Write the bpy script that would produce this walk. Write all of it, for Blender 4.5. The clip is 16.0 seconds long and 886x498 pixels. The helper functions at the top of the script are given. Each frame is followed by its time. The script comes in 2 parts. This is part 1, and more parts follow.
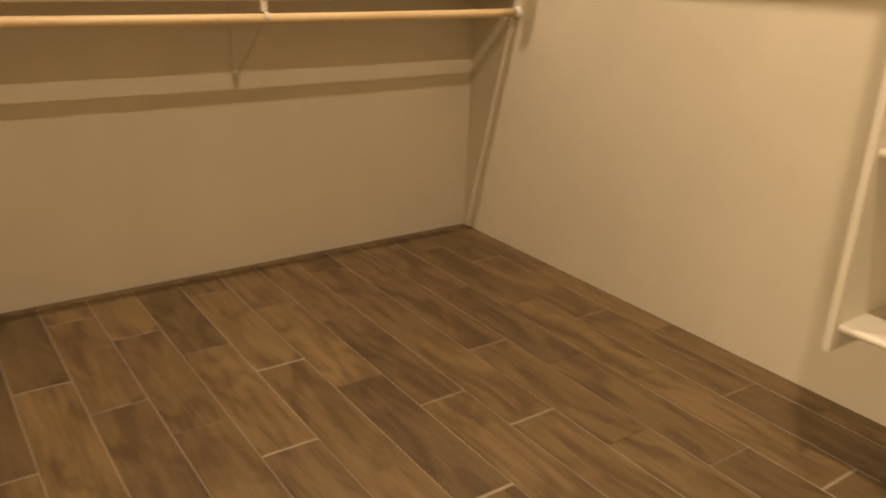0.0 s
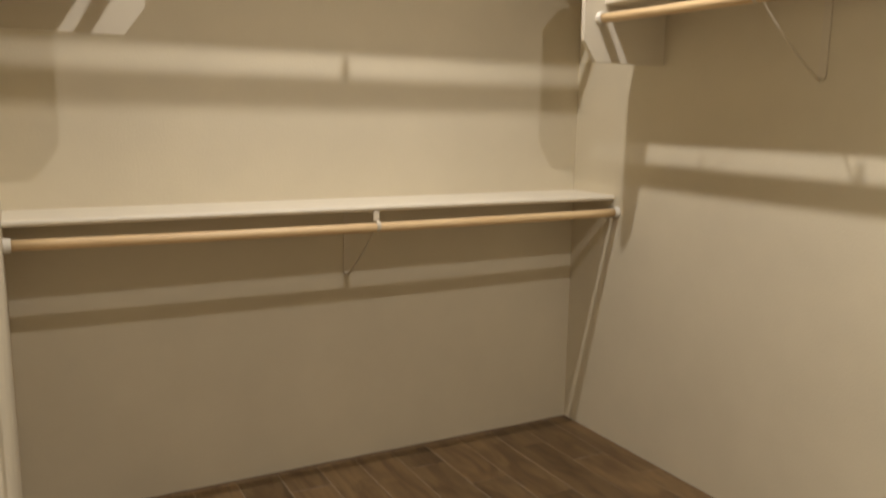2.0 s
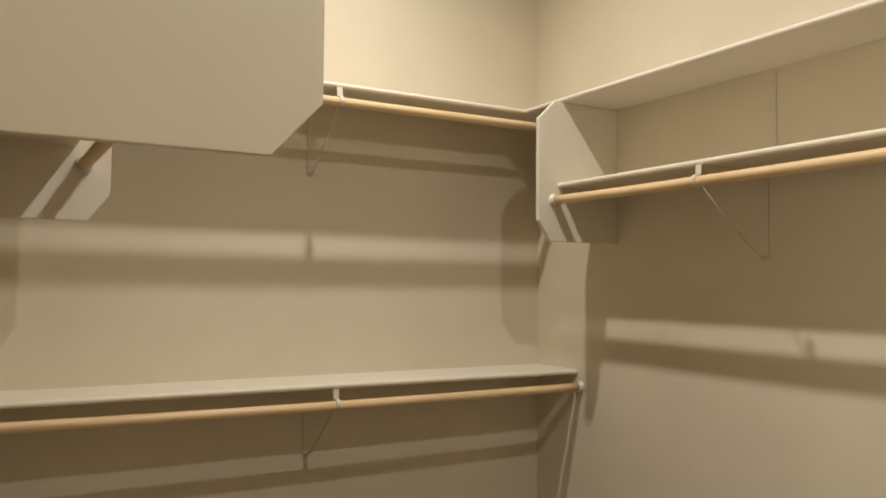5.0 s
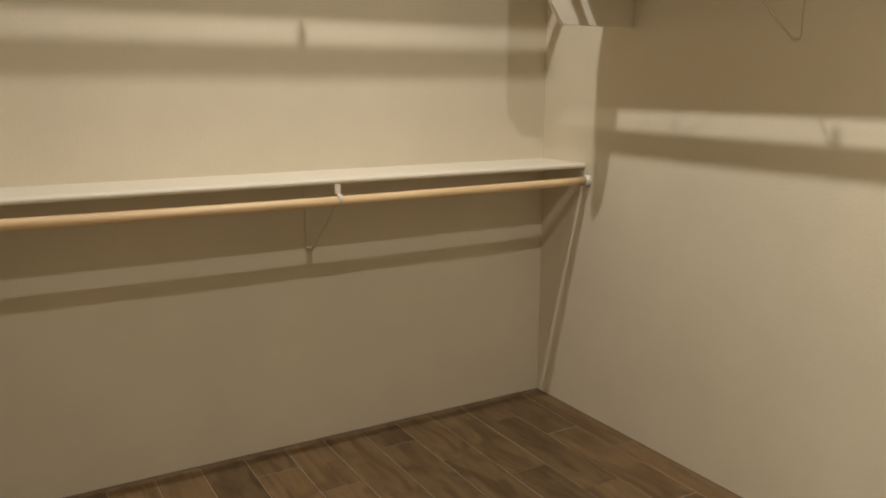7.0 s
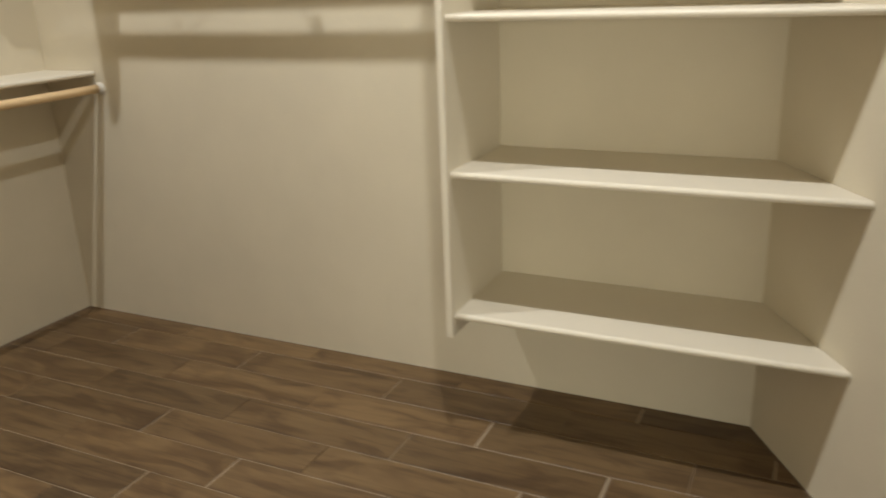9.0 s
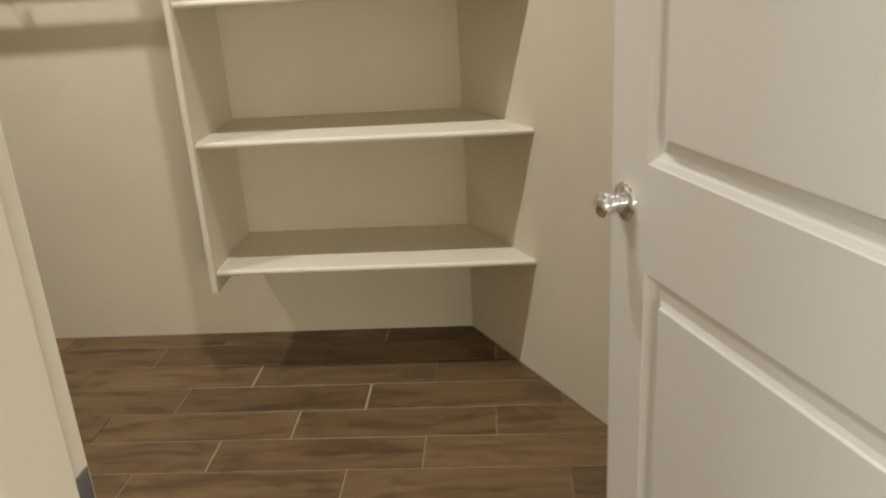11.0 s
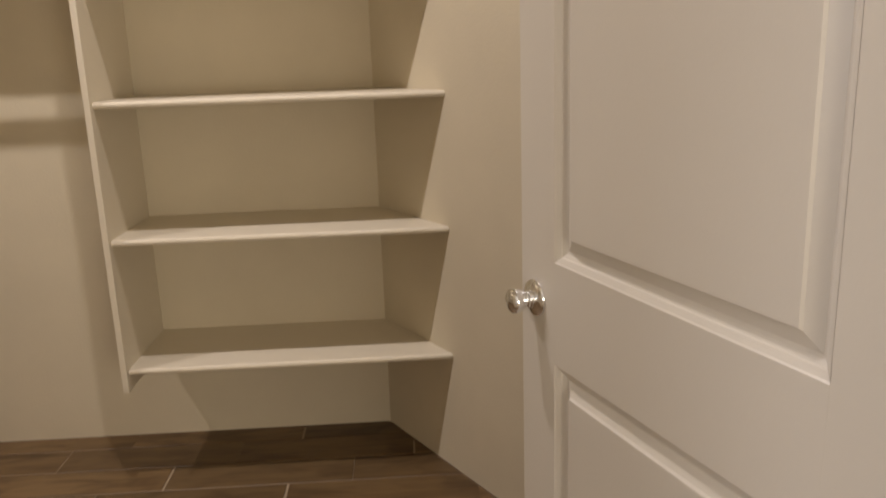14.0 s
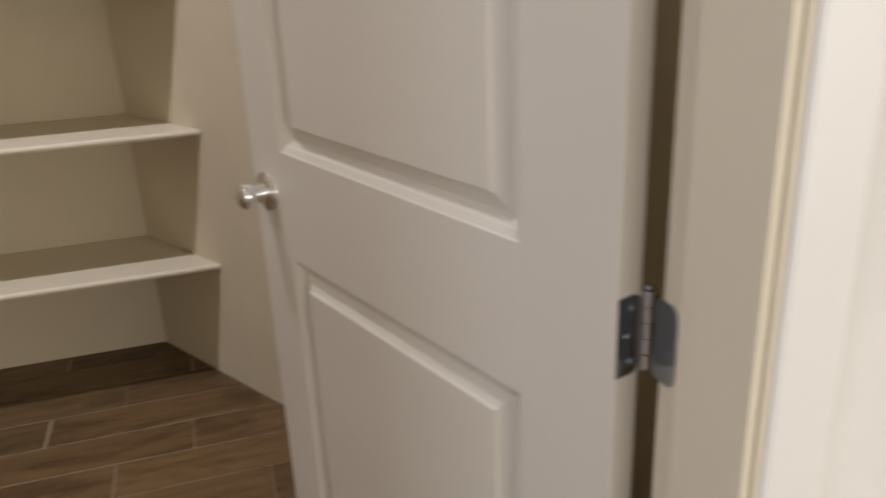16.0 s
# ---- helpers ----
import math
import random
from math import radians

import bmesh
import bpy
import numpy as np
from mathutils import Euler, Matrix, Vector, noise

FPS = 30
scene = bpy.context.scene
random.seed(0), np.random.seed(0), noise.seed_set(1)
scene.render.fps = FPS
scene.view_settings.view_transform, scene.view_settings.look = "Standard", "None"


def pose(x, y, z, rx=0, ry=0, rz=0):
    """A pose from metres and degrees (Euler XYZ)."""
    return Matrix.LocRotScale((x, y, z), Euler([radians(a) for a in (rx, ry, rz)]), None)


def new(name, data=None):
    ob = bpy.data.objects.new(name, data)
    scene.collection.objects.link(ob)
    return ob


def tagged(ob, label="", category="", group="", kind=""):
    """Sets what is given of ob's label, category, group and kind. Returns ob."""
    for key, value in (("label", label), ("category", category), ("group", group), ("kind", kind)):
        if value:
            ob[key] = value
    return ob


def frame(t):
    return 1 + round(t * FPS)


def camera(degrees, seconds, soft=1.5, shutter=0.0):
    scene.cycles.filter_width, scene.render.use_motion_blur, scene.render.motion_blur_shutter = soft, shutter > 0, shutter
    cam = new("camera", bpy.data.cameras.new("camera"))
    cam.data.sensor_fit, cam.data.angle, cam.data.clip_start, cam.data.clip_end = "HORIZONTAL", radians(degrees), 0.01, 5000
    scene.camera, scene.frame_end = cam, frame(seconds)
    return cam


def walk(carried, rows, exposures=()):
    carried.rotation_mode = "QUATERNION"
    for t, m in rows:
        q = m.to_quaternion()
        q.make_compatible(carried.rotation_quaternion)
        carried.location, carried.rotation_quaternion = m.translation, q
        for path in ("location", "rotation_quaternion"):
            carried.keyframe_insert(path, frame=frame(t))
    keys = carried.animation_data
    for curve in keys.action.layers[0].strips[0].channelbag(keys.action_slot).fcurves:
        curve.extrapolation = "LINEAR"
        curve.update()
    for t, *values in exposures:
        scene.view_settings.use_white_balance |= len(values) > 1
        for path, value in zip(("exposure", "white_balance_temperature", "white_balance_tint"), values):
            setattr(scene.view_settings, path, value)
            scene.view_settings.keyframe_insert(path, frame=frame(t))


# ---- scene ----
cam = camera(58.11, 16.0, soft=1.7, shutter=0.5)
PATH = [
    (0.00, -2.124, -2.811, 1.196, 69.32, -2.03, -34.82),
    (0.50, -2.116, -2.813, 1.227, 70.77, -1.45, -29.16),
    (1.00, -2.148, -2.791, 1.278, 73.96, -1.55, -28.43),
    (1.50, -2.139, -2.781, 1.340, 76.30, -1.28, -27.83),
    (2.00, -2.157, -2.799, 1.348, 80.46, -0.91, -28.22),
    (2.50, -2.158, -2.840, 1.380, 85.35, -1.04, -28.70),
    (3.00, -2.135, -2.840, 1.383, 88.63, -0.42, -28.90),
    (3.50, -2.147, -2.849, 1.406, 92.37, -0.84, -29.87),
    (3.70, -2.153, -2.853, 1.410, 93.84, -0.68, -30.04),
    (6.00, -2.092, -2.784, 1.353, 86.84, 0.28, -29.60),
    (6.50, -2.092, -2.743, 1.362, 80.98, 0.53, -29.54),
    (7.00, -2.083, -2.722, 1.340, 78.34, -0.09, -30.27),
    (7.50, -2.062, -2.758, 1.337, 76.39, -0.71, -31.09),
    (8.00, -2.082, -2.768, 1.293, 76.00, -0.12, -38.54),
    (8.50, -2.215, -2.800, 1.301, 73.61, 1.77, -55.27),
    (9.00, -2.309, -2.874, 1.314, 71.54, 2.04, -64.98),
    (9.20, -2.360, -2.920, 1.307, 70.97, 2.04, -67.01),
    (11.30, -2.751, -2.866, 1.338, 71.81, 2.57, -90.07),
    (11.50, -2.762, -2.862, 1.358, 74.24, 2.03, -91.28),
    (12.00, -2.767, -2.863, 1.408, 79.80, 2.26, -92.25),
    (12.50, -2.777, -2.857, 1.422, 83.95, 1.98, -93.15),
    (13.00, -2.776, -2.858, 1.423, 83.46, 1.73, -93.19),
    (13.50, -2.775, -2.865, 1.389, 80.39, 1.60, -93.15),
    (14.00, -2.780, -2.874, 1.351, 76.03, 1.91, -93.03),
    (14.50, -2.781, -2.879, 1.334, 73.18, 1.88, -93.57),
    (15.00, -2.773, -2.899, 1.307, 71.22, 1.55, -94.57),
    (15.50, -2.765, -2.928, 1.300, 69.73, 1.64, -98.83),
    (16.00, -2.762, -3.009, 1.297, 69.02, 2.36, -107.48),
]
walk(cam, [(t, pose(*p)) for t, *p in PATH], [(0, -0.18, 8900, 18), (0.5, 0.02, 7300, 14), (1.5, -0.19, 6400, 10), (2.5, -0.58, 6400, 9), (3.5, -0.72, 6350, 8), (6, -0.66, 6400, 9), (6.5, -0.53, 6350, 9), (8, -0.38, 6100, 7), (9, -0.27, 5900, 5), (11.5, -0.55, 5950, 9), (12.5, -0.82, 6350, 15), (14.5, -0.77, 6550, 17), (15.5, -0.71, 6450, 16), (16, -0.86, 5900, 15)])

# ---- light ----
W, L, K = 2.197, 2.778, 0.588          # width, length of the long wall, slope of the slanted wall
CEIL = 3.08
world = bpy.data.worlds.new("world")
world.use_nodes = True
world.node_tree.nodes["Background"].inputs[0].default_value = (0.5, 0.6, 0.8, 1)
world.node_tree.nodes["Background"].inputs[1].default_value = 0.02
scene.world = world


def area_lamp(name, m, power, colour, size, size_y=0.0, spread=180):
    data = bpy.data.lights.new(name, "AREA")
    data.shape = "RECTANGLE" if size_y else "DISK"
    data.size, data.energy, data.color, data.spread = size, power, colour, radians(spread)
    if size_y:
        data.size_y = size_y
    ob = new(name, data)
    ob.matrix_world = m
    return ob


WARM = (1.0, 0.935, 0.885)
LAMPS = [(-1.06, -0.80), (-1.06, -2.36)]
area_lamp("ceiling_lamp_light", pose(LAMPS[0][0], LAMPS[0][1], CEIL - 0.012), 31, WARM, 0.05, 0.0, 158)
area_lamp("ceiling_lamp_light", pose(LAMPS[1][0], LAMPS[1][1], CEIL - 0.012), 31, WARM, 0.05, 0.0, 158)
# added fill for the lit room outside the door, no source seen
area_lamp("outside_fill_light", pose(-5.72, -4.25, 1.20, 90, 0, -90), 112, (1.0, 0.91, 0.73), 2.0, 1.1)
# second unseen fill on that room's side, added to brighten door and outer wall
area_lamp("side_fill_light", pose(-4.3, 0.36, 1.60, -90, 0, 0), 54, (0.97, 0.97, 1.0), 1.5, 1.3)


# ---- materials ----
def material(name):
    m = bpy.data.materials.new(name)
    m.use_nodes = True
    return m, m.node_tree.nodes, m.node_tree.links, m.node_tree.nodes["Principled BSDF"]


def node(nodes, kind, **values):
    n = nodes.new(kind)
    for k, v in values.items():
        n.inputs[k].default_value = v
    return n


def painted(name, colour, rough, grain, bump, stain=0.04):
    m, n, l, b = material(name)
    co = n.new("ShaderNodeTexCoord")
    big = node(n, "ShaderNodeTexNoise", Scale=2.3, Detail=4.0, Roughness=0.6)
    fine = node(n, "ShaderNodeTexNoise", Scale=grain, Detail=3.0, Roughness=0.55)
    l.new(co.outputs["Object"], big.inputs["Vector"])
    l.new(co.outputs["Object"], fine.inputs["Vector"])
    ramp = n.new("ShaderNodeValToRGB")
    ramp.color_ramp.elements[0].position, ramp.color_ramp.elements[1].position = 0.3, 0.7
    ramp.color_ramp.elements[0].color = tuple(c * (1 - stain) for c in colour) + (1,)
    ramp.color_ramp.elements[1].color = tuple(min(1, c * (1 + stain)) for c in colour) + (1,)
    l.new(big.outputs["Fac"], ramp.inputs["Fac"])
    l.new(ramp.outputs["Color"], b.inputs["Base Color"])
    b.inputs["Roughness"].default_value = rough
    bp = node(n, "ShaderNodeBump", Strength=bump, Distance=0.002)
    l.new(fine.outputs["Fac"], bp.inputs["Height"])
    l.new(bp.outputs["Normal"], b.inputs["Normal"])
    return m


WALL = painted("wall_paint", (0.66, 0.588, 0.44), 0.85, 120.0, 0.35)
# paler than the closet walls, stands in for daylight on the outside faces
DAYLIT_WALL = painted("daylit_wall_paint", (0.80, 0.79, 0.765), 0.8, 110.0, 0.35)
CEILING = painted("ceiling_paint", (0.80, 0.78, 0.73), 0.9, 90.0, 0.4)
TRIM = painted("trim_paint", (0.725, 0.66, 0.53), 0.5, 60.0, 0.06, 0.02)
DOORP = painted("door_paint", (0.70, 0.662, 0.59), 0.36, 150.0, 0.10, 0.02)
# whiter copy of the trim paint, daylight on the outer casing put into it
DAYLIT_TRIM = painted("daylit_trim_paint", (0.83, 0.82, 0.80), 0.4, 60.0, 0.06, 0.02)
PLASTIC = painted("white_plastic", (0.66, 0.61, 0.51), 0.35, 40.0, 0.02, 0.02)
ENAMEL = painted("white_enamel", (0.64, 0.57, 0.445), 0.55, 80.0, 0.03, 0.03)
GROUT = painted("grout", (0.36, 0.285, 0.195), 0.95, 300.0, 0.5, 0.12)
# colour of the open tile joint, with the lower shelf's shade added
JOINT_SHADE = painted("joint_shade", (0.15, 0.105, 0.07), 0.95, 100.0, 0.3, 0.3)


def metal(name, colour, rough):
    m, n, l, b = material(name)
    b.inputs["Base Color"].default_value = colour + (1,)
    b.inputs["Metallic"].default_value = 1.0
    co = n.new("ShaderNodeTexCoord")
    no = node(n, "ShaderNodeTexNoise", Scale=60.0, Detail=3.0)
    l.new(co.outputs["Object"], no.inputs["Vector"])
    mr = node(n, "ShaderNodeMapRange")
    mr.inputs["To Min"].default_value, mr.inputs["To Max"].default_value = rough * 0.6, rough * 1.5
    l.new(no.outputs["Fac"], mr.inputs["Value"])
    l.new(mr.outputs["Result"], b.inputs["Roughness"])
    return m


CHROME = metal("chrome", (0.90, 0.91, 0.93), 0.02)
HINGE = metal("worn_steel", (0.62, 0.64, 0.68), 0.3)
# dark bluish base colour holds what the polished hinge leaves mirror
STEEL = metal("dark_reflection_steel", (0.36, 0.39, 0.45), 0.16)


def wood_rod(name):
    m, n, l, b = material(name)
    co = n.new("ShaderNodeTexCoord")
    mp = n.new("ShaderNodeMapping")
    mp.inputs["Scale"].default_value = (30, 30, 1.2)
    no = node(n, "ShaderNodeTexNoise", Scale=2.0, Detail=6.0, Roughness=0.6)
    l.new(co.outputs["Object"], mp.inputs["Vector"])
    l.new(mp.outputs["Vector"], no.inputs["Vector"])
    ramp = n.new("ShaderNodeValToRGB")
    ramp.color_ramp.elements[0].position, ramp.color_ramp.elements[1].position = 0.3, 0.75
    ramp.color_ramp.elements[0].color = (0.61, 0.41, 0.20, 1)
    ramp.color_ramp.elements[1].color = (0.79, 0.60, 0.345, 1)
    l.new(no.outputs["Fac"], ramp.inputs["Fac"])
    l.new(ramp.outputs["Color"], b.inputs["Base Color"])
    b.inputs["Roughness"].default_value = 0.5
    return m


ROD = wood_rod("rod_wood")


def plank_tile(name):
    """Wood-look porcelain: long streaks, dark knots, each plank its own tone."""
    m, n, l, b = material(name)
    co, info = n.new("ShaderNodeTexCoord"), n.new("ShaderNodeObjectInfo")
    off = node(n, "ShaderNodeVectorMath")
    off.operation = "MULTIPLY_ADD"
    off.inputs[1].default_value = (7.3, 3.1, 5.7)
    l.new(info.outputs["Random"], off.inputs[0])
    l.new(co.outputs["Object"], off.inputs[2])
    mp = n.new("ShaderNodeMapping")
    mp.inputs["Scale"].default_value = (15, 2.0, 1)
    l.new(off.outputs["Vector"], mp.inputs["Vector"])
    streak = node(n, "ShaderNodeTexNoise", Scale=1.0, Detail=6.0, Roughness=0.56, Distortion=1.2)
    l.new(mp.outputs["Vector"], streak.inputs["Vector"])
    mp2 = n.new("ShaderNodeMapping")
    mp2.inputs["Scale"].default_value = (11, 3.4, 1)
    l.new(off.outputs["Vector"], mp2.inputs["Vector"])
    patch = node(n, "ShaderNodeTexNoise", Scale=1.0, Detail=3.0, Roughness=0.5, Distortion=1.1)
    l.new(mp2.outputs["Vector"], patch.inputs["Vector"])
    ramp = n.new("ShaderNodeValToRGB")
    e = ramp.color_ramp.elements
    e[0].position, e[0].color = 0.25, (0.118, 0.070, 0.029, 1)
    e[1].position, e[1].color = 0.75, (0.205, 0.130, 0.057, 1)
    mid = e.new(0.47)
    mid.color = (0.158, 0.096, 0.041, 1)
    l.new(streak.outputs["Fac"], ramp.inputs["Fac"])
    ramp2 = n.new("ShaderNodeValToRGB")
    e = ramp2.color_ramp.elements
    e[0].position, e[0].color = 0.36, (0.40, 0.33, 0.28, 1)
    e[1].position, e[1].color = 0.52, (1, 1, 1, 1)
    l.new(patch.outputs["Fac"], ramp2.inputs["Fac"])
    mix = n.new("ShaderNodeMix")
    mix.data_type, mix.blend_type = "RGBA", "MULTIPLY"
    mix.inputs["Factor"].default_value = 0.6
    l.new(ramp.outputs["Color"], mix.inputs[6])
    l.new(ramp2.outputs["Color"], mix.inputs[7])
    mp3 = n.new("ShaderNodeMapping")
    mp3.inputs["Scale"].default_value = (75, 3.2, 1)
    l.new(off.outputs["Vector"], mp3.inputs["Vector"])
    vein = node(n, "ShaderNodeTexNoise", Scale=1.0, Detail=5.0, Roughness=0.62, Distortion=0.7)
    l.new(mp3.outputs["Vector"], vein.inputs["Vector"])
    ramp3 = n.new("ShaderNodeValToRGB")
    e = ramp3.color_ramp.elements
    e[0].position, e[0].color = 0.33, (0.50, 0.44, 0.38, 1)
    e[1].position, e[1].color = 0.47, (1, 1, 1, 1)
    light = e.new(0.72)
    light.color = (1.10, 1.09, 1.07, 1)
    l.new(vein.outputs["Fac"], ramp3.inputs["Fac"])
    mix3 = n.new("ShaderNodeMix")
    mix3.data_type, mix3.blend_type = "RGBA", "MULTIPLY"
    mix3.inputs["Factor"].default_value = 0.5
    l.new(mix.outputs[2], mix3.inputs[6])
    l.new(ramp3.outputs["Color"], mix3.inputs[7])
    tone = node(n, "ShaderNodeHueSaturation")
    mr = node(n, "ShaderNodeMapRange")
    mr.inputs["To Min"].default_value, mr.inputs["To Max"].default_value = 0.74, 1.14
    l.new(info.outputs["Random"], mr.inputs["Value"])
    l.new(mr.outputs["Result"], tone.inputs["Value"])
    l.new(mix3.outputs[2], tone.inputs["Color"])
    l.new(tone.outputs["Color"], b.inputs["Base Color"])
    b.inputs["Roughness"].default_value = 0.48
    bp = node(n, "ShaderNodeBump", Strength=0.12, Distance=0.001)
    l.new(streak.outputs["Fac"], bp.inputs["Height"])
    l.new(bp.outputs["Normal"], b.inputs["Normal"])
    return m


TILE = plank_tile("plank_tile")


# ---- mesh helpers ----
def mesh_of(name, bm, mat, smooth=False):
    bmesh.ops.recalc_face_normals(bm, faces=bm.faces)
    me = bpy.data.meshes.new(name)
    bm.to_mesh(me)
    bm.free()
    me.materials.append(mat)
    if smooth:
        for p in me.polygons:
            p.use_smooth = True
    return me


def part(name, bm, mat, parent, label="", smooth=False):
    ob = new(name, mesh_of(name, bm, mat, smooth))
    ob.parent = parent
    if label:
        tagged(ob, label)
    return ob


def structure(name, bm, mat, label, category):
    return tagged(new(name, mesh_of(name, bm, mat)), label, category, kind="structure")


def empty(name, x, y, z, label, category, group=""):
    ob = new(name)
    ob.location = (x, y, z)
    return tagged(ob, label, category, group)


def add_box(bm, x0, x1, y0, y1, z0, z1, bevel=0.0):
    m = Matrix.LocRotScale(((x0 + x1) / 2, (y0 + y1) / 2, (z0 + z1) / 2), None, (abs(x1 - x0), abs(y1 - y0), abs(z1 - z0)))
    g = bmesh.ops.create_cube(bm, size=1, matrix=m)
    if bevel:
        edges = list({e for v in g["verts"] for e in v.link_edges})
        bmesh.ops.bevel(bm, geom=edges, offset=bevel, segments=2, affect="EDGES", profile=0.7)
    return bm


def box(x0, x1, y0, y1, z0, z1, bevel=0.0):
    return add_box(bmesh.new(), x0, x1, y0, y1, z0, z1, bevel)


def add_prism(bm, outline, axis, a, b):
    """A plane outline swept along one axis from a to b."""
    def at(p, s):
        return {"x": (s, p[0], p[1]), "y": (p[0], s, p[1]), "z": (p[0], p[1], s)}[axis]
    v0 = [bm.verts.new(at(p, a)) for p in outline]
    v1 = [bm.verts.new(at(p, b)) for p in outline]
    n = len(outline)
    bm.faces.new(v0)
    bm.faces.new(v1[::-1])
    for i in range(n):
        bm.faces.new((v0[i], v0[(i + 1) % n], v1[(i + 1) % n], v1[i]))
    return bm


def prism(outline, axis, a, b, bevel=0.0):
    bm = add_prism(bmesh.new(), outline, axis, a, b)
    if bevel:
        bmesh.ops.recalc_face_normals(bm, faces=bm.faces)
        bmesh.ops.bevel(bm, geom=list(bm.edges), offset=bevel, segments=2, affect="EDGES", profile=0.7)
    return bm


def add_tube(bm, points, radius, sides=12, straight=True):
    """A round bar along a line of points."""
    rings = []
    pts = [Vector(p) for p in points]
    for i, p in enumerate(pts):
        d = (pts[min(i + 1, len(pts) - 1)] - pts[max(i - 1, 0)]).normalized()
        if straight:
            d = (pts[-1] - pts[0]).normalized()
        q = d.to_track_quat("Z", "Y").to_matrix()
        r = radius[i] if isinstance(radius, (list, tuple)) else radius
        rings.append([bm.verts.new(p + q @ Vector((math.cos(2 * math.pi * k / sides) * r, math.sin(2 * math.pi * k / sides) * r, 0))) for k in range(sides)])
    for a, b in zip(rings, rings[1:]):
        for k in range(sides):
            bm.faces.new((a[k], a[(k + 1) % sides], b[(k + 1) % sides], b[k]))
    bm.faces.new(rings[0][::-1])
    bm.faces.new(rings[-1])
    return bm


def tube(points, radius, sides=12):
    return add_tube(bmesh.new(), points, radius, sides)


def lathe(profile, axis_at, direction, sides=28):
    """A turned body: profile rows of (distance along the axis, radius)."""
    d = Vector(direction).normalized()
    return tube([Vector(axis_at) + d * s for s, r in profile], [max(r, 0.0004) for s, r in profile], sides)


# ---- the closet's shell ----
TH = 0.12
GAPH = -0.0115                          # the plaster runs down behind the tiles
JX0, JX1, JXH = -2.301, -2.1785, -2.150               # the door jamb's two faces
OPEN0, OPEN1, OPENH = -3.412, -2.530, 2.06
cy = lambda x: -L + K * x               # the slanted wall's face
structure("wall_back", box(-W - TH, 0, 0, TH, GAPH, CEIL), WALL, "cream painted plaster wall behind the hanging shelves", "wall")
structure("wall_long", box(0, TH, -L - 0.3, TH, GAPH, CEIL), WALL, "cream painted plaster wall with shelves on it", "wall")
nx, ny = -K * TH / math.hypot(1, K) * -1, -TH / math.hypot(1, K)
structure("wall_slanted", prism([(0, cy(0)), (-W, cy(-W)), (-W + nx, cy(-W) + ny), (nx, cy(0) + ny)], "z", GAPH, CEIL), WALL,
          "cream painted plaster wall running at a slant behind the door", "wall")
bm = box(-W - 0.100, -W, OPEN1 + 0.02, 0, GAPH, CEIL)
add_box(bm, -W - 0.100, -W, cy(-W) - 0.15, OPEN0 - 0.02, GAPH, CEIL)
add_box(bm, -W - 0.100, -W, OPEN0 - 0.02, OPEN1 + 0.02, OPENH + 0.02, CEIL)
wall_door = structure("wall_door", bm, WALL, "cream painted plaster wall with the doorway, daylight put into its paler outside colour", "wall")
# outer faces take the paler colour in place of stronger daylight
wall_door.data.materials.append(DAYLIT_WALL)
for p in wall_door.data.polygons:
    p.material_index = 1 if p.normal.x < -0.5 else 0
structure("ceiling", box(-5.9, TH, -5.6, 0.5, CEIL, CEIL + 0.1), CEILING, "white painted ceiling with two recessed lights", "ceiling")
# strip at the wall foot, joint and painted shelf shade together
bm = box(-W, 0, -0.022, 0, -0.0022, -0.0012)
add_box(bm, -0.012, 0, -L, -0.022, -0.0022, -0.0012)
add_prism(bm, [(-0.012, cy(-0.012)), (-W, cy(-W)), (-W, cy(-W) + 0.014), (-0.012, cy(-0.012) + 0.014)], "z", -0.0022, -0.0012)
structure("joint_shade_strip", bm, JOINT_SHADE, "dark strip between the tiles and the plaster, open joint and shelf shade in one colour, no skirting fitted", "joint")

# unseen walls added to close the room outside the door and bounce light
bm = box(-5.9, -5.8, -5.6, 0.4, 0, CEIL)
add_box(bm, -5.8, -W - 0.100, 0.4, 0.5, 0, CEIL)
add_box(bm, -5.8, TH, -5.6, -5.5, 0, CEIL)
add_box(bm, -W - 0.2, -W - 0.100, 0.05, 0.4, 0, CEIL)
add_box(bm, 0.02, TH, -5.5, -L - 0.3, 0, CEIL)
structure("outside_enclosure", bm, DAYLIT_WALL, "unseen off-white walls added around the room outside the closet to bounce light", "wall")

# ---- doorway ----
doorway = tagged(new("door_frame"), "white painted wooden door frame with moulded casing", "door frame", kind="structure")
part("jamb", box(JX0, JXH, OPEN0 - 0.019, OPEN0, 0.002, OPENH, 0.0015), TRIM, doorway)
part("jamb", box(JX0, JX1, OPEN1, OPEN1 + 0.019, 0.002, OPENH, 0.0015), TRIM, doorway)
part("head", box(JX0, JX1, OPEN0 - 0.019, OPEN1 + 0.019, OPENH + 0.001, OPENH + 0.02, 0.0015), TRIM, doorway)
part("stop", box(JX0 + 0.004, JX1 - 0.036, OPEN0 + 0.0005, OPEN0 + 0.010, 0.002, OPENH - 0.001, 0.002), TRIM, doorway)
part("stop", box(JX0 + 0.004, JX1 - 0.036, OPEN1 - 0.010, OPEN1 - 0.0005, 0.002, OPENH - 0.001, 0.002), TRIM, doorway)
CAS = [(0, 0), (0.058, 0), (0.058, 0.013), (0.054, 0.0155), (0.046, 0.015), (0.012, 0.0105), (0.004, 0.0095), (0, 0.007)]


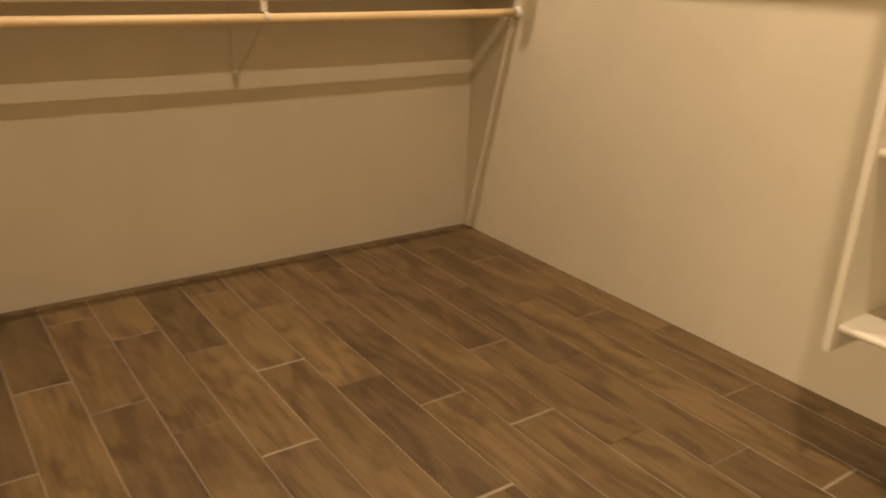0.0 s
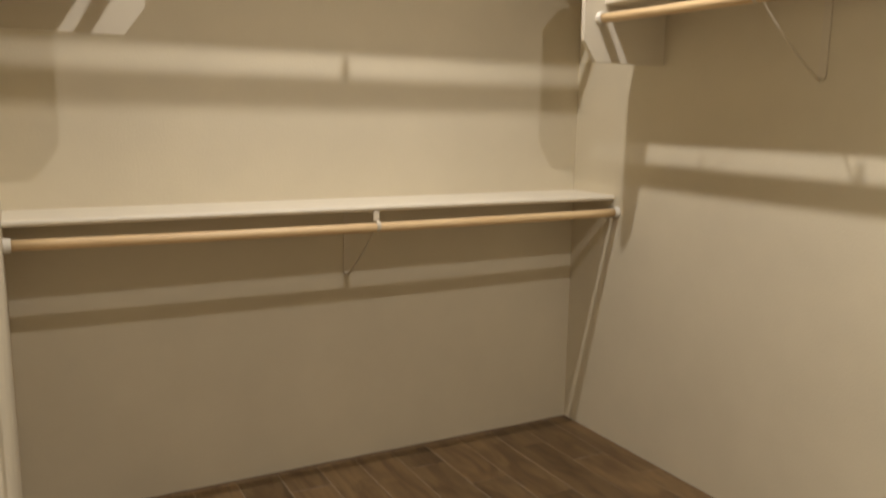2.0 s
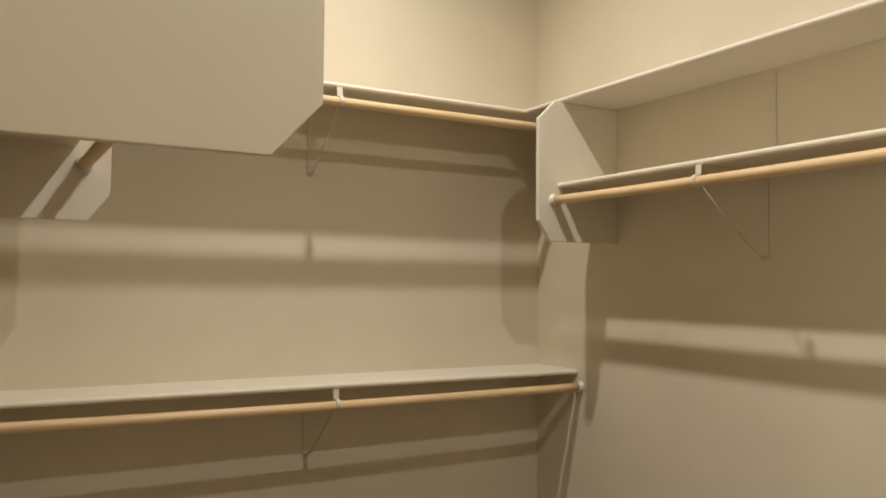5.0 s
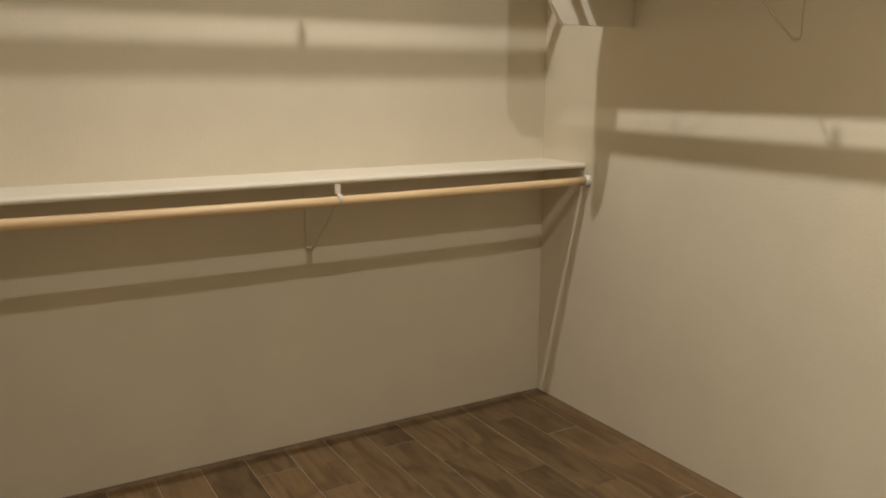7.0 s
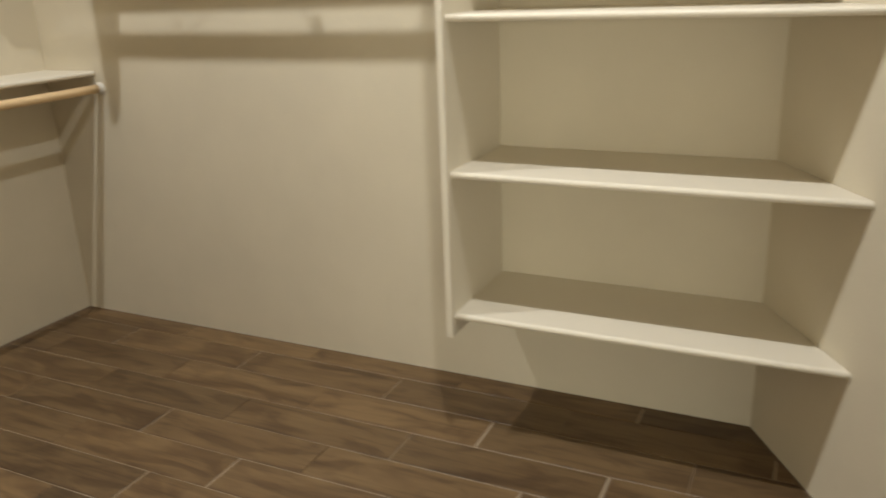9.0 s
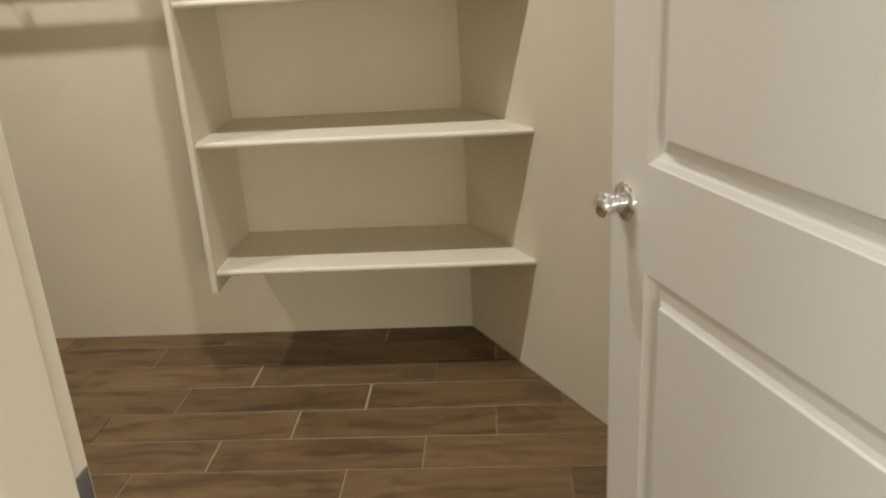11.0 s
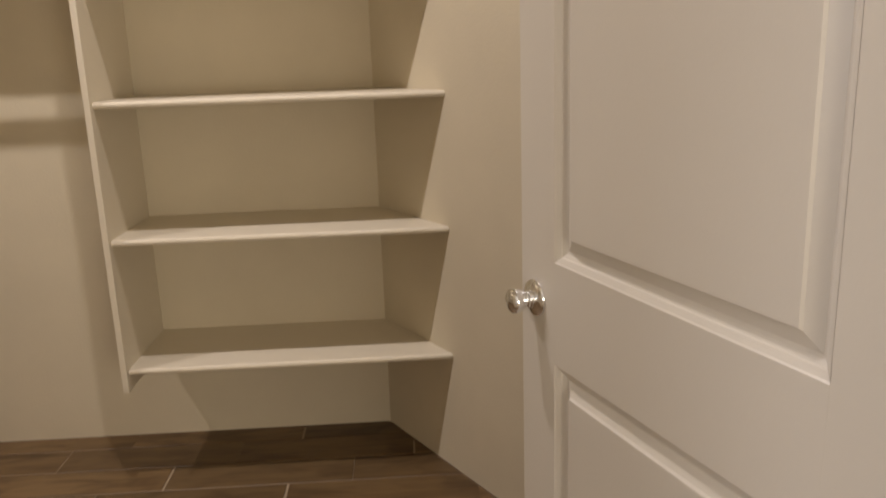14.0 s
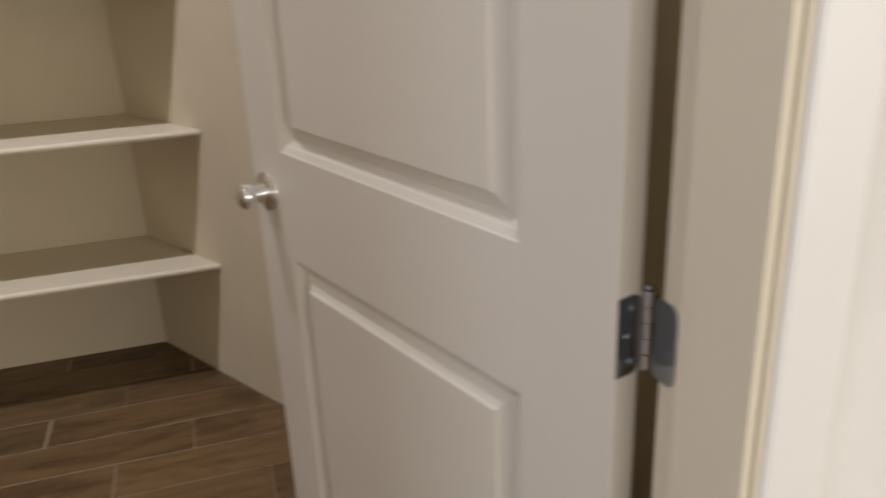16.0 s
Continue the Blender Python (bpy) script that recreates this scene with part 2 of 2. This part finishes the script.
def casing(x, sx, mat):
    for y, sy in ((OPEN0 - 0.006, -1), (OPEN1 + 0.006, 1)):
        part("casing", prism([(x + sx * d, y + sy * w) for w, d in CAS], "z", 0.003, OPENH + 0.064), mat, doorway)
    part("casing", prism([(x + sx * d, OPENH + 0.006 + w) for w, d in CAS], "y", OPEN0 - 0.0055, OPEN1 + 0.0055), mat, doorway)


casing(JX0 + 0.004, -1, DAYLIT_TRIM)
casing(-W + 0.001, 1, TRIM)
part("strike_plate", box(JX1 - 0.036, JX1 - 0.004, OPEN1 - 0.0018, OPEN1 + 0.001, 0.885, 0.945, 0.0006), STEEL, doorway, "bright metal strike plate")

# ---- hanging shelves ----
def bullnose(depth, thick):
    """Section of a board from the wall (0) to its rounded front; z measured from the top."""
    r = thick / 2
    return [(0, 0)] + [(depth - r + r * math.sin(a), -r + r * math.cos(a)) for a in [i * math.pi / 8 for i in range(9)]] + [(0, -thick)]


def board_x(depth, top, x0, x1, thick=0.019):
    return prism([(-d, top + z) for d, z in bullnose(depth, thick)], "x", x0, x1)


def board_y(depth, top, y0, y1, wall_x, side, thick=0.019):
    return prism([(wall_x + side * d, top + z) for d, z in bullnose(depth, thick)], "y", y0, y1)


def rod(a, b, label, sag=0.0):
    a, b = Vector(a), Vector(b)
    d = (b - a).normalized()
    ob = empty("closet_rod", a.x, a.y, a.z, label, "closet rod", "wooden closet rods")
    inv = Matrix.Translation(-a)
    pts = [a + d * 0.004 + (b - a - d * 0.008) * (i / 16) + Vector((0, 0, -sag * 4 * (i / 16) * (1 - i / 16))) for i in range(17)]
    pole = bmesh.new()
    add_tube(pole, [Vector((0, 0, (p - a).length)) + Vector((0, (p - a - d * (p - a).dot(d)).z, 0)) for p in pts], 0.0165, 20)
    po = part("pole", pole, ROD, ob, smooth=True)
    up = Vector((0, 0, 1))
    side = up.cross(d)
    po.matrix_local = Matrix((side, up, d)).transposed().to_4x4()
    for at, way in ((a, d), (b, -d)):
        cup = lathe([(0, 0.0235), (0.003, 0.0240), (0.005, 0.0235), (0.006, 0.0220), (0.020, 0.0215), (0.021, 0.019), (0.0205, 0.0172), (0.008, 0.0172)], at - a, way, 24)
        part("socket", cup, PLASTIC, ob, "white round plastic rod socket", True)
    return ob


def bracket(base, out, shelf_under, depth, rod_out, rod_z, label="white enamelled steel shelf and rod bracket"):
    """base: a point on the wall; out: the way off the wall; the arm runs under the board, the hook carries the rod."""
    out = Vector(out)
    side = Vector((0, 0, 1)).cross(out)
    ob = empty("shelf_bracket", base[0], base[1], 0, label, "shelf bracket", "shelf and rod brackets")
    z = shelf_under

    def strap(points, w, t):
        bm = bmesh.new()
        pts = [Vector((p[0], 0, p[1])) for p in points]
        rings = []
        for i, p in enumerate(pts):
            d = (pts[min(i + 1, len(pts) - 1)] - pts[max(i - 1, 0)]).normalized()
            n = Vector((-d.z, 0, d.x))
            ring = []
            for sw, st in ((-1, -1), (1, -1), (1, 1), (-1, 1)):
                o = p + n * st * t / 2
                ring.append(bm.verts.new(out * o.x + side * sw * w / 2 + Vector((0, 0, o.z))))
            rings.append(ring)
        for p, q in zip(rings, rings[1:]):
            for i in range(4):
                bm.faces.new((p[i], p[(i + 1) % 4], q[(i + 1) % 4], q[i]))
        bm.faces.new(rings[0])
        bm.faces.new(rings[-1])
        bmesh.ops.recalc_face_normals(bm, faces=bm.faces)
        return bm
    # one bent strip: down the wall, round a tight turn, and up as a brace to the rod
    r, foot = 0.014, z - 0.268
    bend = [(r + 0.003 - r * math.cos(a), foot + r - r * math.sin(a)) for a in [i * 2.45 / 8 for i in range(9)]]
    part("wall_plate", strap([(0.003, z - 0.002), (0.003, foot + 0.03)] + bend[:5], 0.026, 0.004), ENAMEL, ob)
    end = (rod_out - 0.018, rod_z - 0.010)
    a, b = bend[-1], end
    part("brace", strap(bend[4:] + [(a[0] + (b[0] - a[0]) * k / 6, a[1] + (b[1] - a[1]) * k / 6 - 0.010 * math.sin(math.pi * k / 6)) for k in range(1, 7)], 0.005, 0.0055), ENAMEL, ob)
    part("arm", strap([(0.004, z - 0.003), (depth - 0.012, z - 0.003)], 0.021, 0.004), ENAMEL, ob)
    tab = [(rod_out - 0.010, z + 0.002), (rod_out - 0.008, rod_z + 0.019)]
    part("tab", strap(tab, 0.021, 0.003), ENAMEL, ob)
    hook = [(rod_out + 0.0185 * math.cos(a), rod_z + 0.0180 * math.sin(a)) for a in [2.2 - i * math.pi / 8 for i in range(14)]]
    part("hook", strap(hook, 0.014, 0.0025), ENAMEL, ob)
    return ob


TOPZ, LOWZ, MIDZ = 2.078, 1.035, 1.756
SHD = 0.275
tagged(new("wall_shelf", mesh_of("wall_shelf", board_x(SHD, LOWZ, -W + 0.001, -0.001), TRIM)), "white painted lower shelf board along the back wall", "shelf", "closet shelves")
rod((-W, -0.292, 0.968), (0, -0.292, 0.968), "pale wooden closet rod under the lower shelf", 0.006)
bracket((-1.062, 0), (0, -1, 0), LOWZ - 0.0195, SHD, 0.292, 0.966)
tagged(new("wall_shelf", mesh_of("wall_shelf", board_x(0.270, TOPZ, -W + 0.001, -0.001), TRIM)), "white painted upper shelf board along the back wall", "shelf", "closet shelves")
rod((-W, -0.285, 2.010), (0, -0.285, 2.010), "pale wooden closet rod under the upper shelf", 0.004)
bracket((-1.062, 0), (0, -1, 0), TOPZ - 0.0195, 0.270, 0.285, 2.008)

YP, YE = -1.977, -0.498
tagged(new("wall_shelf", mesh_of("wall_shelf", board_y(0.270, TOPZ, -2.93, -0.271, -0.001, -1), TRIM)), "white painted top shelf board along the long wall", "shelf", "closet shelves")
tagged(new("wall_shelf", mesh_of("wall_shelf", board_y(0.288, MIDZ, YP + 0.0195, YE - 0.0095, -0.001, -1), TRIM)), "white painted shelf board with a hanging rod on the long wall", "shelf", "closet shelves")
rod((-0.306, YP + 0.0192, 1.690), (-0.306, YE - 0.009, 1.690), "pale wooden closet rod on the long wall", 0.004)
side_bracket = bracket((0, -1.184), (-1, 0, 0), MIDZ - 0.0195, 0.288, 0.306, 1.688)
part("upper_plate", box(-0.003, -0.001, -0.044, -0.030, MIDZ + 0.001, TOPZ - 0.0205, 0.0008), ENAMEL, side_bracket)
tagged(new("wall_shelf", mesh_of("wall_shelf", board_y(0.270, TOPZ, -1.847, -0.271, -W + 0.001, 1), TRIM)), "white painted top shelf board on the doorway wall", "shelf", "closet shelves")
tagged(new("wall_shelf", mesh_of("wall_shelf", board_y(0.288, MIDZ, -1.829, YE - 0.0095, -W + 0.001, 1), TRIM)), "white painted shelf board with a hanging rod on the doorway wall", "shelf", "closet shelves")
rod((-W + 0.306, -1.829, 1.690), (-W + 0.306, YE - 0.009, 1.690), "pale wooden closet rod on the doorway wall", 0.004)


def end_panel(x_wall, side, y, width, cut, z0, label):
    c0, c1 = cut
    out = [(x_wall, z0), (x_wall + side * (width - c0), z0), (x_wall + side * width, z0 + c1), (x_wall + side * width, 1.990), (x_wall + side * (width - 0.072), TOPZ - 0.020), (x_wall, TOPZ - 0.020)]
    ob = new("end_panel", mesh_of("end_panel", prism(out, "y", y - 0.0095, y + 0.0095, 0.0015), TRIM))
    return tagged(ob, label, "end panel", "shelf end panels")


end_panel(-0.001, -1, YE, 0.373, (0.056, 0.075), 1.540, "white painted end panel with clipped corners under the top shelf")
end_panel(-W + 0.001, 1, YE, 0.373, (0.056, 0.075), 1.540, "white painted end panel with clipped corners at the back")
end_panel(-W + 0.001, 1, -1.838, 0.464, (0.070, 0.075), 1.540, "wide white painted end panel with clipped corners by the doorway")

# ---- built-in shelving ----
unit = empty("shelving_unit", -0.2, -2.4, 0.368, "white painted built-in shelves with a full side panel", "shelving")


def in_unit(name, bm, mat, label=""):
    ob = part(name, bm, mat, unit, label)
    ob.matrix_parent_inverse = Matrix.Translation((0.2, 2.4, -0.368))
    return ob


in_unit("side_panel", box(-0.402, -0.001, YP, YP + 0.019, 0.338, TOPZ - 0.0195, 0.003), TRIM)
for top in (0.407, 0.825, 1.238, 1.652):
    bm = bmesh.new()
    prof = bullnose(0.384, 0.020)
    a = [bm.verts.new((-d - 0.001 * (d == 0), YP - 0.0002, top + z)) for d, z in prof]
    b = [bm.verts.new((-d - 0.001 * (d == 0), cy(-d) + 0.0015, top + z)) for d, z in prof]
    n = len(prof)
    bm.faces.new(a)
    bm.faces.new(b[::-1])
    for i in range(n):
        bm.faces.new((a[i], a[(i + 1) % n], b[(i + 1) % n], b[i]))
    in_unit("shelf", bm, TRIM)

# ---- door ----
HX, HY, ANG = -W + 0.02, -3.385, 19.6
door = empty("door_1", HX, HY, 0, "white two-panel moulded door standing open into the closet", "door")
door.rotation_euler = (0, 0, radians(ANG))
tagged(door, kind="structure")
U0, U1, DT, DH0, DH1 = 0.044, 0.890, 0.035, 0.012, 2.045
PU0, PU1 = 0.187, 0.771
PANELS = [(0.22, 0.797), (0.986, 1.90)]
slab = bmesh.new()
add_box(slab, U0, PU0, -DT, 0, DH0, DH1, 0.0015)
add_box(slab, PU1, U1, -DT, 0, DH0, DH1, 0.0015)
for z0, z1 in ((DH0, PANELS[0][0]), (PANELS[0][1], PANELS[1][0]), (PANELS[1][1], DH1)):
    add_box(slab, PU0 - 0.0005, PU1 + 0.0005, -DT, 0, z0, z1)
part("slab", slab, DOORP, door)
# moulding round each panel: inset, depth below the face
MOULD = [(0.0, 0.0), (0.002, -0.0025), (0.011, -0.0075), (0.012, -0.0095), (0.019, -0.0140), (0.024, -0.0155), (0.046, -0.0055), (0.0490, -0.0012), (0.053, -0.0010)]
for z0, z1 in PANELS:
    bm = bmesh.new()
    for sgn, base in ((1, 0.0), (-1, -DT)):
        loops = []
        for w, d in MOULD:
            loops.append([bm.verts.new((u, base + sgn * d, z)) for u, z in ((PU0 + w, z0 + w), (PU1 - w, z0 + w), (PU1 - w, z1 - w), (PU0 + w, z1 - w))])
        for p, q in zip(loops, loops[1:]):
            for i in range(4):
                bm.faces.new((p[i], p[(i + 1) % 4], q[(i + 1) % 4], q[i]))
        bm.faces.new(loops[-1])
    part("door_panel", bm, DOORP, door)

KU, KZ = 0.838, 0.905
for s, d0 in ((1, 0.0), (-1, -DT)):
    knob = part("knob", lathe([(0.012, 0.0180), (0.016, 0.0180), (0.017, 0.0158), (0.020, 0.0155), (0.021, 0.0170), (0.028, 0.0178), (0.034, 0.0205), (0.040, 0.0228), (0.047, 0.0230), (0.0520, 0.0205), (0.0555, 0.0150), (0.0575, 0.0080), (0.0582, 0.0005)],
                (KU, d0, KZ), (0, s, 0)), CHROME, door, "polished chrome door knob", True)
    part("rose", lathe([(0.0, 0.0355), (0.003, 0.0355), (0.007, 0.0325), (0.0105, 0.022), (0.013, 0.016), (0.0135, 0.0125)], (KU, d0, KZ), (0, s, 0)), CHROME, knob, "round chrome rose", True)
part("latch_plate", box(U1 - 0.001, U1 + 0.0012, -0.030, -0.006, KZ - 0.028, KZ + 0.028, 0.0005), STEEL, door)
part("latch_bolt", prism([(U1, -0.012), (U1 + 0.011, -0.014), (U1 + 0.004, -0.026), (U1, -0.026)], "z", KZ - 0.008, KZ + 0.008), STEEL, door)
for hz in (0.20, 0.922, 1.82):
    hinge = part("hinge", tube([(0.040, -0.0415, hz - 0.045), (0.040, -0.0415, hz + 0.045)], 0.0058, 14), STEEL, door, "bright metal butt hinge with rounded leaves", True)
    part("leaf", prism([(u, z) for u, z in ((-0.001, hz - 0.044), (-0.024, hz - 0.044), (-0.030, hz - 0.040), (-0.033, hz - 0.032), (-0.033, hz + 0.032), (-0.030, hz + 0.040), (-0.024, hz + 0.044), (-0.001, hz + 0.044))], "x", U0 - 0.0022, U0 + 0.0005), STEEL, hinge)
    for k in range(-2, 3):
        part("knuckle", lathe([(0, 0.0064), (0.0165, 0.0064)], (0.040, -0.0415, hz - 0.008 + k * 0.0178), (0, 0, 1), 20), HINGE, hinge)
    for dz in (-0.030, 0.0, 0.030):
        part("screw", lathe([(0, 0.0042), (0.0008, 0.0040), (0.0012, 0.0025), (0.0013, 0.0004)], (U0 - 0.0022, -0.020 + 0.006 * (dz == 0), hz + dz), (-1, 0, 0), 12), STEEL, hinge, smooth=True)
    part("pin_cap", lathe([(0, 0.0062), (0.003, 0.0056), (0.005, 0.003), (0.0055, 0.0005)], (0.040, -0.0415, hz + 0.045), (0, 0, 1), 14), STEEL, hinge, smooth=True)
    part("jamb_leaf", prism([(x, z) for x, z in ((JXH + 0.012, hz - 0.044), (JXH - 0.018, hz - 0.044), (JXH - 0.024, hz - 0.040), (JXH - 0.027, hz - 0.032), (JXH - 0.027, hz + 0.032), (JXH - 0.024, hz + 0.040), (JXH - 0.018, hz + 0.044), (JXH + 0.012, hz + 0.044))], "y", OPEN0 - 0.0005, OPEN0 + 0.0018), STEEL, doorway, "bright metal hinge leaf")

# ---- recessed lights ----
for x, y in LAMPS:
    lamp = empty("recessed_light", x, y, CEIL, "white trim ring of a recessed ceiling light", "ceiling light", "recessed ceiling lights")
    ring = lathe([(-0.001, 0.100), (-0.006, 0.098), (-0.008, 0.090), (-0.006, 0.078), (-0.001, 0.074)], (0, 0, 0), (0, 0, 1), 40)
    part("trim_ring", ring, PLASTIC, lamp, smooth=True)

# ---- floor: plank tiles with open joints ----
structure("ground", box(-5.9, TH, -5.6, 0.5, -0.12, -0.016), GROUT, "concrete slab under the tiles", "slab")
floor = structure("floor", box(-5.85, 0.05, -5.55, 0.45, -0.014, -0.0022), GROUT, "brown wood-look plank tiles with pale grout", "floor")
TW, TL, X0, J0, SH, G = 0.1556, 0.6126, 0.106, 0.414, 0.207, 0.0031
rnd = random.Random(4)


def clip(poly, a, b, c):
    """Keeps the side of the line where a*x + b*y <= c."""
    out = []
    for i, p in enumerate(poly):
        q = poly[(i + 1) % len(poly)]
        fp, fq = a * p[0] + b * p[1] - c, a * q[0] + b * q[1] - c
        if fp <= 0:
            out.append(p)
        if (fp < 0) != (fq < 0) and fp != fq:
            s = fp / (fp - fq)
            out.append((p[0] + s * (q[0] - p[0]), p[1] + s * (q[1] - p[1])))
    return out


def tile_mesh(poly):
    """A slab with a small chamfer round its top."""
    n = len(poly)
    mx, my = sum(p[0] for p in poly) / n, sum(p[1] for p in poly) / n
    span = max(max(abs(p[0] - mx) for p in poly), 0.01), max(max(abs(p[1] - my) for p in poly), 0.01)
    ins = [(mx + (x - mx) * (1 - 0.0016 / span[0]), my + (y - my) * (1 - 0.0016 / span[1])) for x, y in poly]
    vs = [(x, y, -0.012) for x, y in poly] + [(x, y, -0.0012) for x, y in poly] + [(x, y, 0) for x, y in ins]
    fs = [tuple(range(2 * n, 3 * n))]
    for r in (0, n):
        fs += [(r + i, r + (i + 1) % n, r + n + (i + 1) % n, r + n + i) for i in range(n)]
    me = bpy.data.meshes.new("tile")
    me.from_pydata(vs, [], fs)
    bm = bmesh.new()
    bm.from_mesh(me)
    bmesh.ops.recalc_face_normals(bm, faces=bm.faces)
    bm.to_mesh(me)
    bm.free()
    me.materials.append(TILE)
    return me


whole = tile_mesh([(-TW / 2 + G / 2, -TL / 2 + G / 2), (TW / 2 - G / 2, -TL / 2 + G / 2), (TW / 2 - G / 2, TL / 2 - G / 2), (-TW / 2 + G / 2, TL / 2 - G / 2)])
for r in range(0, 19):
    xc = -(X0 + (r - 0.5) * TW)
    for m in range(-2, 16):
        yc = -(J0 - SH * (r - 1) + (m + 0.5) * TL) + rnd.uniform(-0.004, 0.004)
        if yc > 0.4 or yc < -4.6 or xc < -3.0:
            continue
        rect = [(xc + sx * (TW - G) / 2, yc + sy * (TL - G) / 2) for sx, sy in ((-1, -1), (1, -1), (1, 1), (-1, 1))]
        poly = clip(rect, 1, 0, -0.007)
        if poly:
            poly = clip(poly, 0, 1, -0.016)
        if poly:
            poly = clip(poly, K, -1, L - 0.008)
        if len(poly) < 3 or max(p[0] for p in poly) - min(p[0] for p in poly) < 0.006:
            continue
        full = all(abs(p[0] - q[0]) < 1e-6 and abs(p[1] - q[1]) < 1e-6 for p, q in zip(poly, rect)) and len(poly) == 4
        ob = new("tile", whole if full else tile_mesh([(p[0] - xc, p[1] - yc) for p in poly]))
        ob.parent = floor
        ob.location = (xc, yc, rnd.uniform(-0.0004, 0.0004))
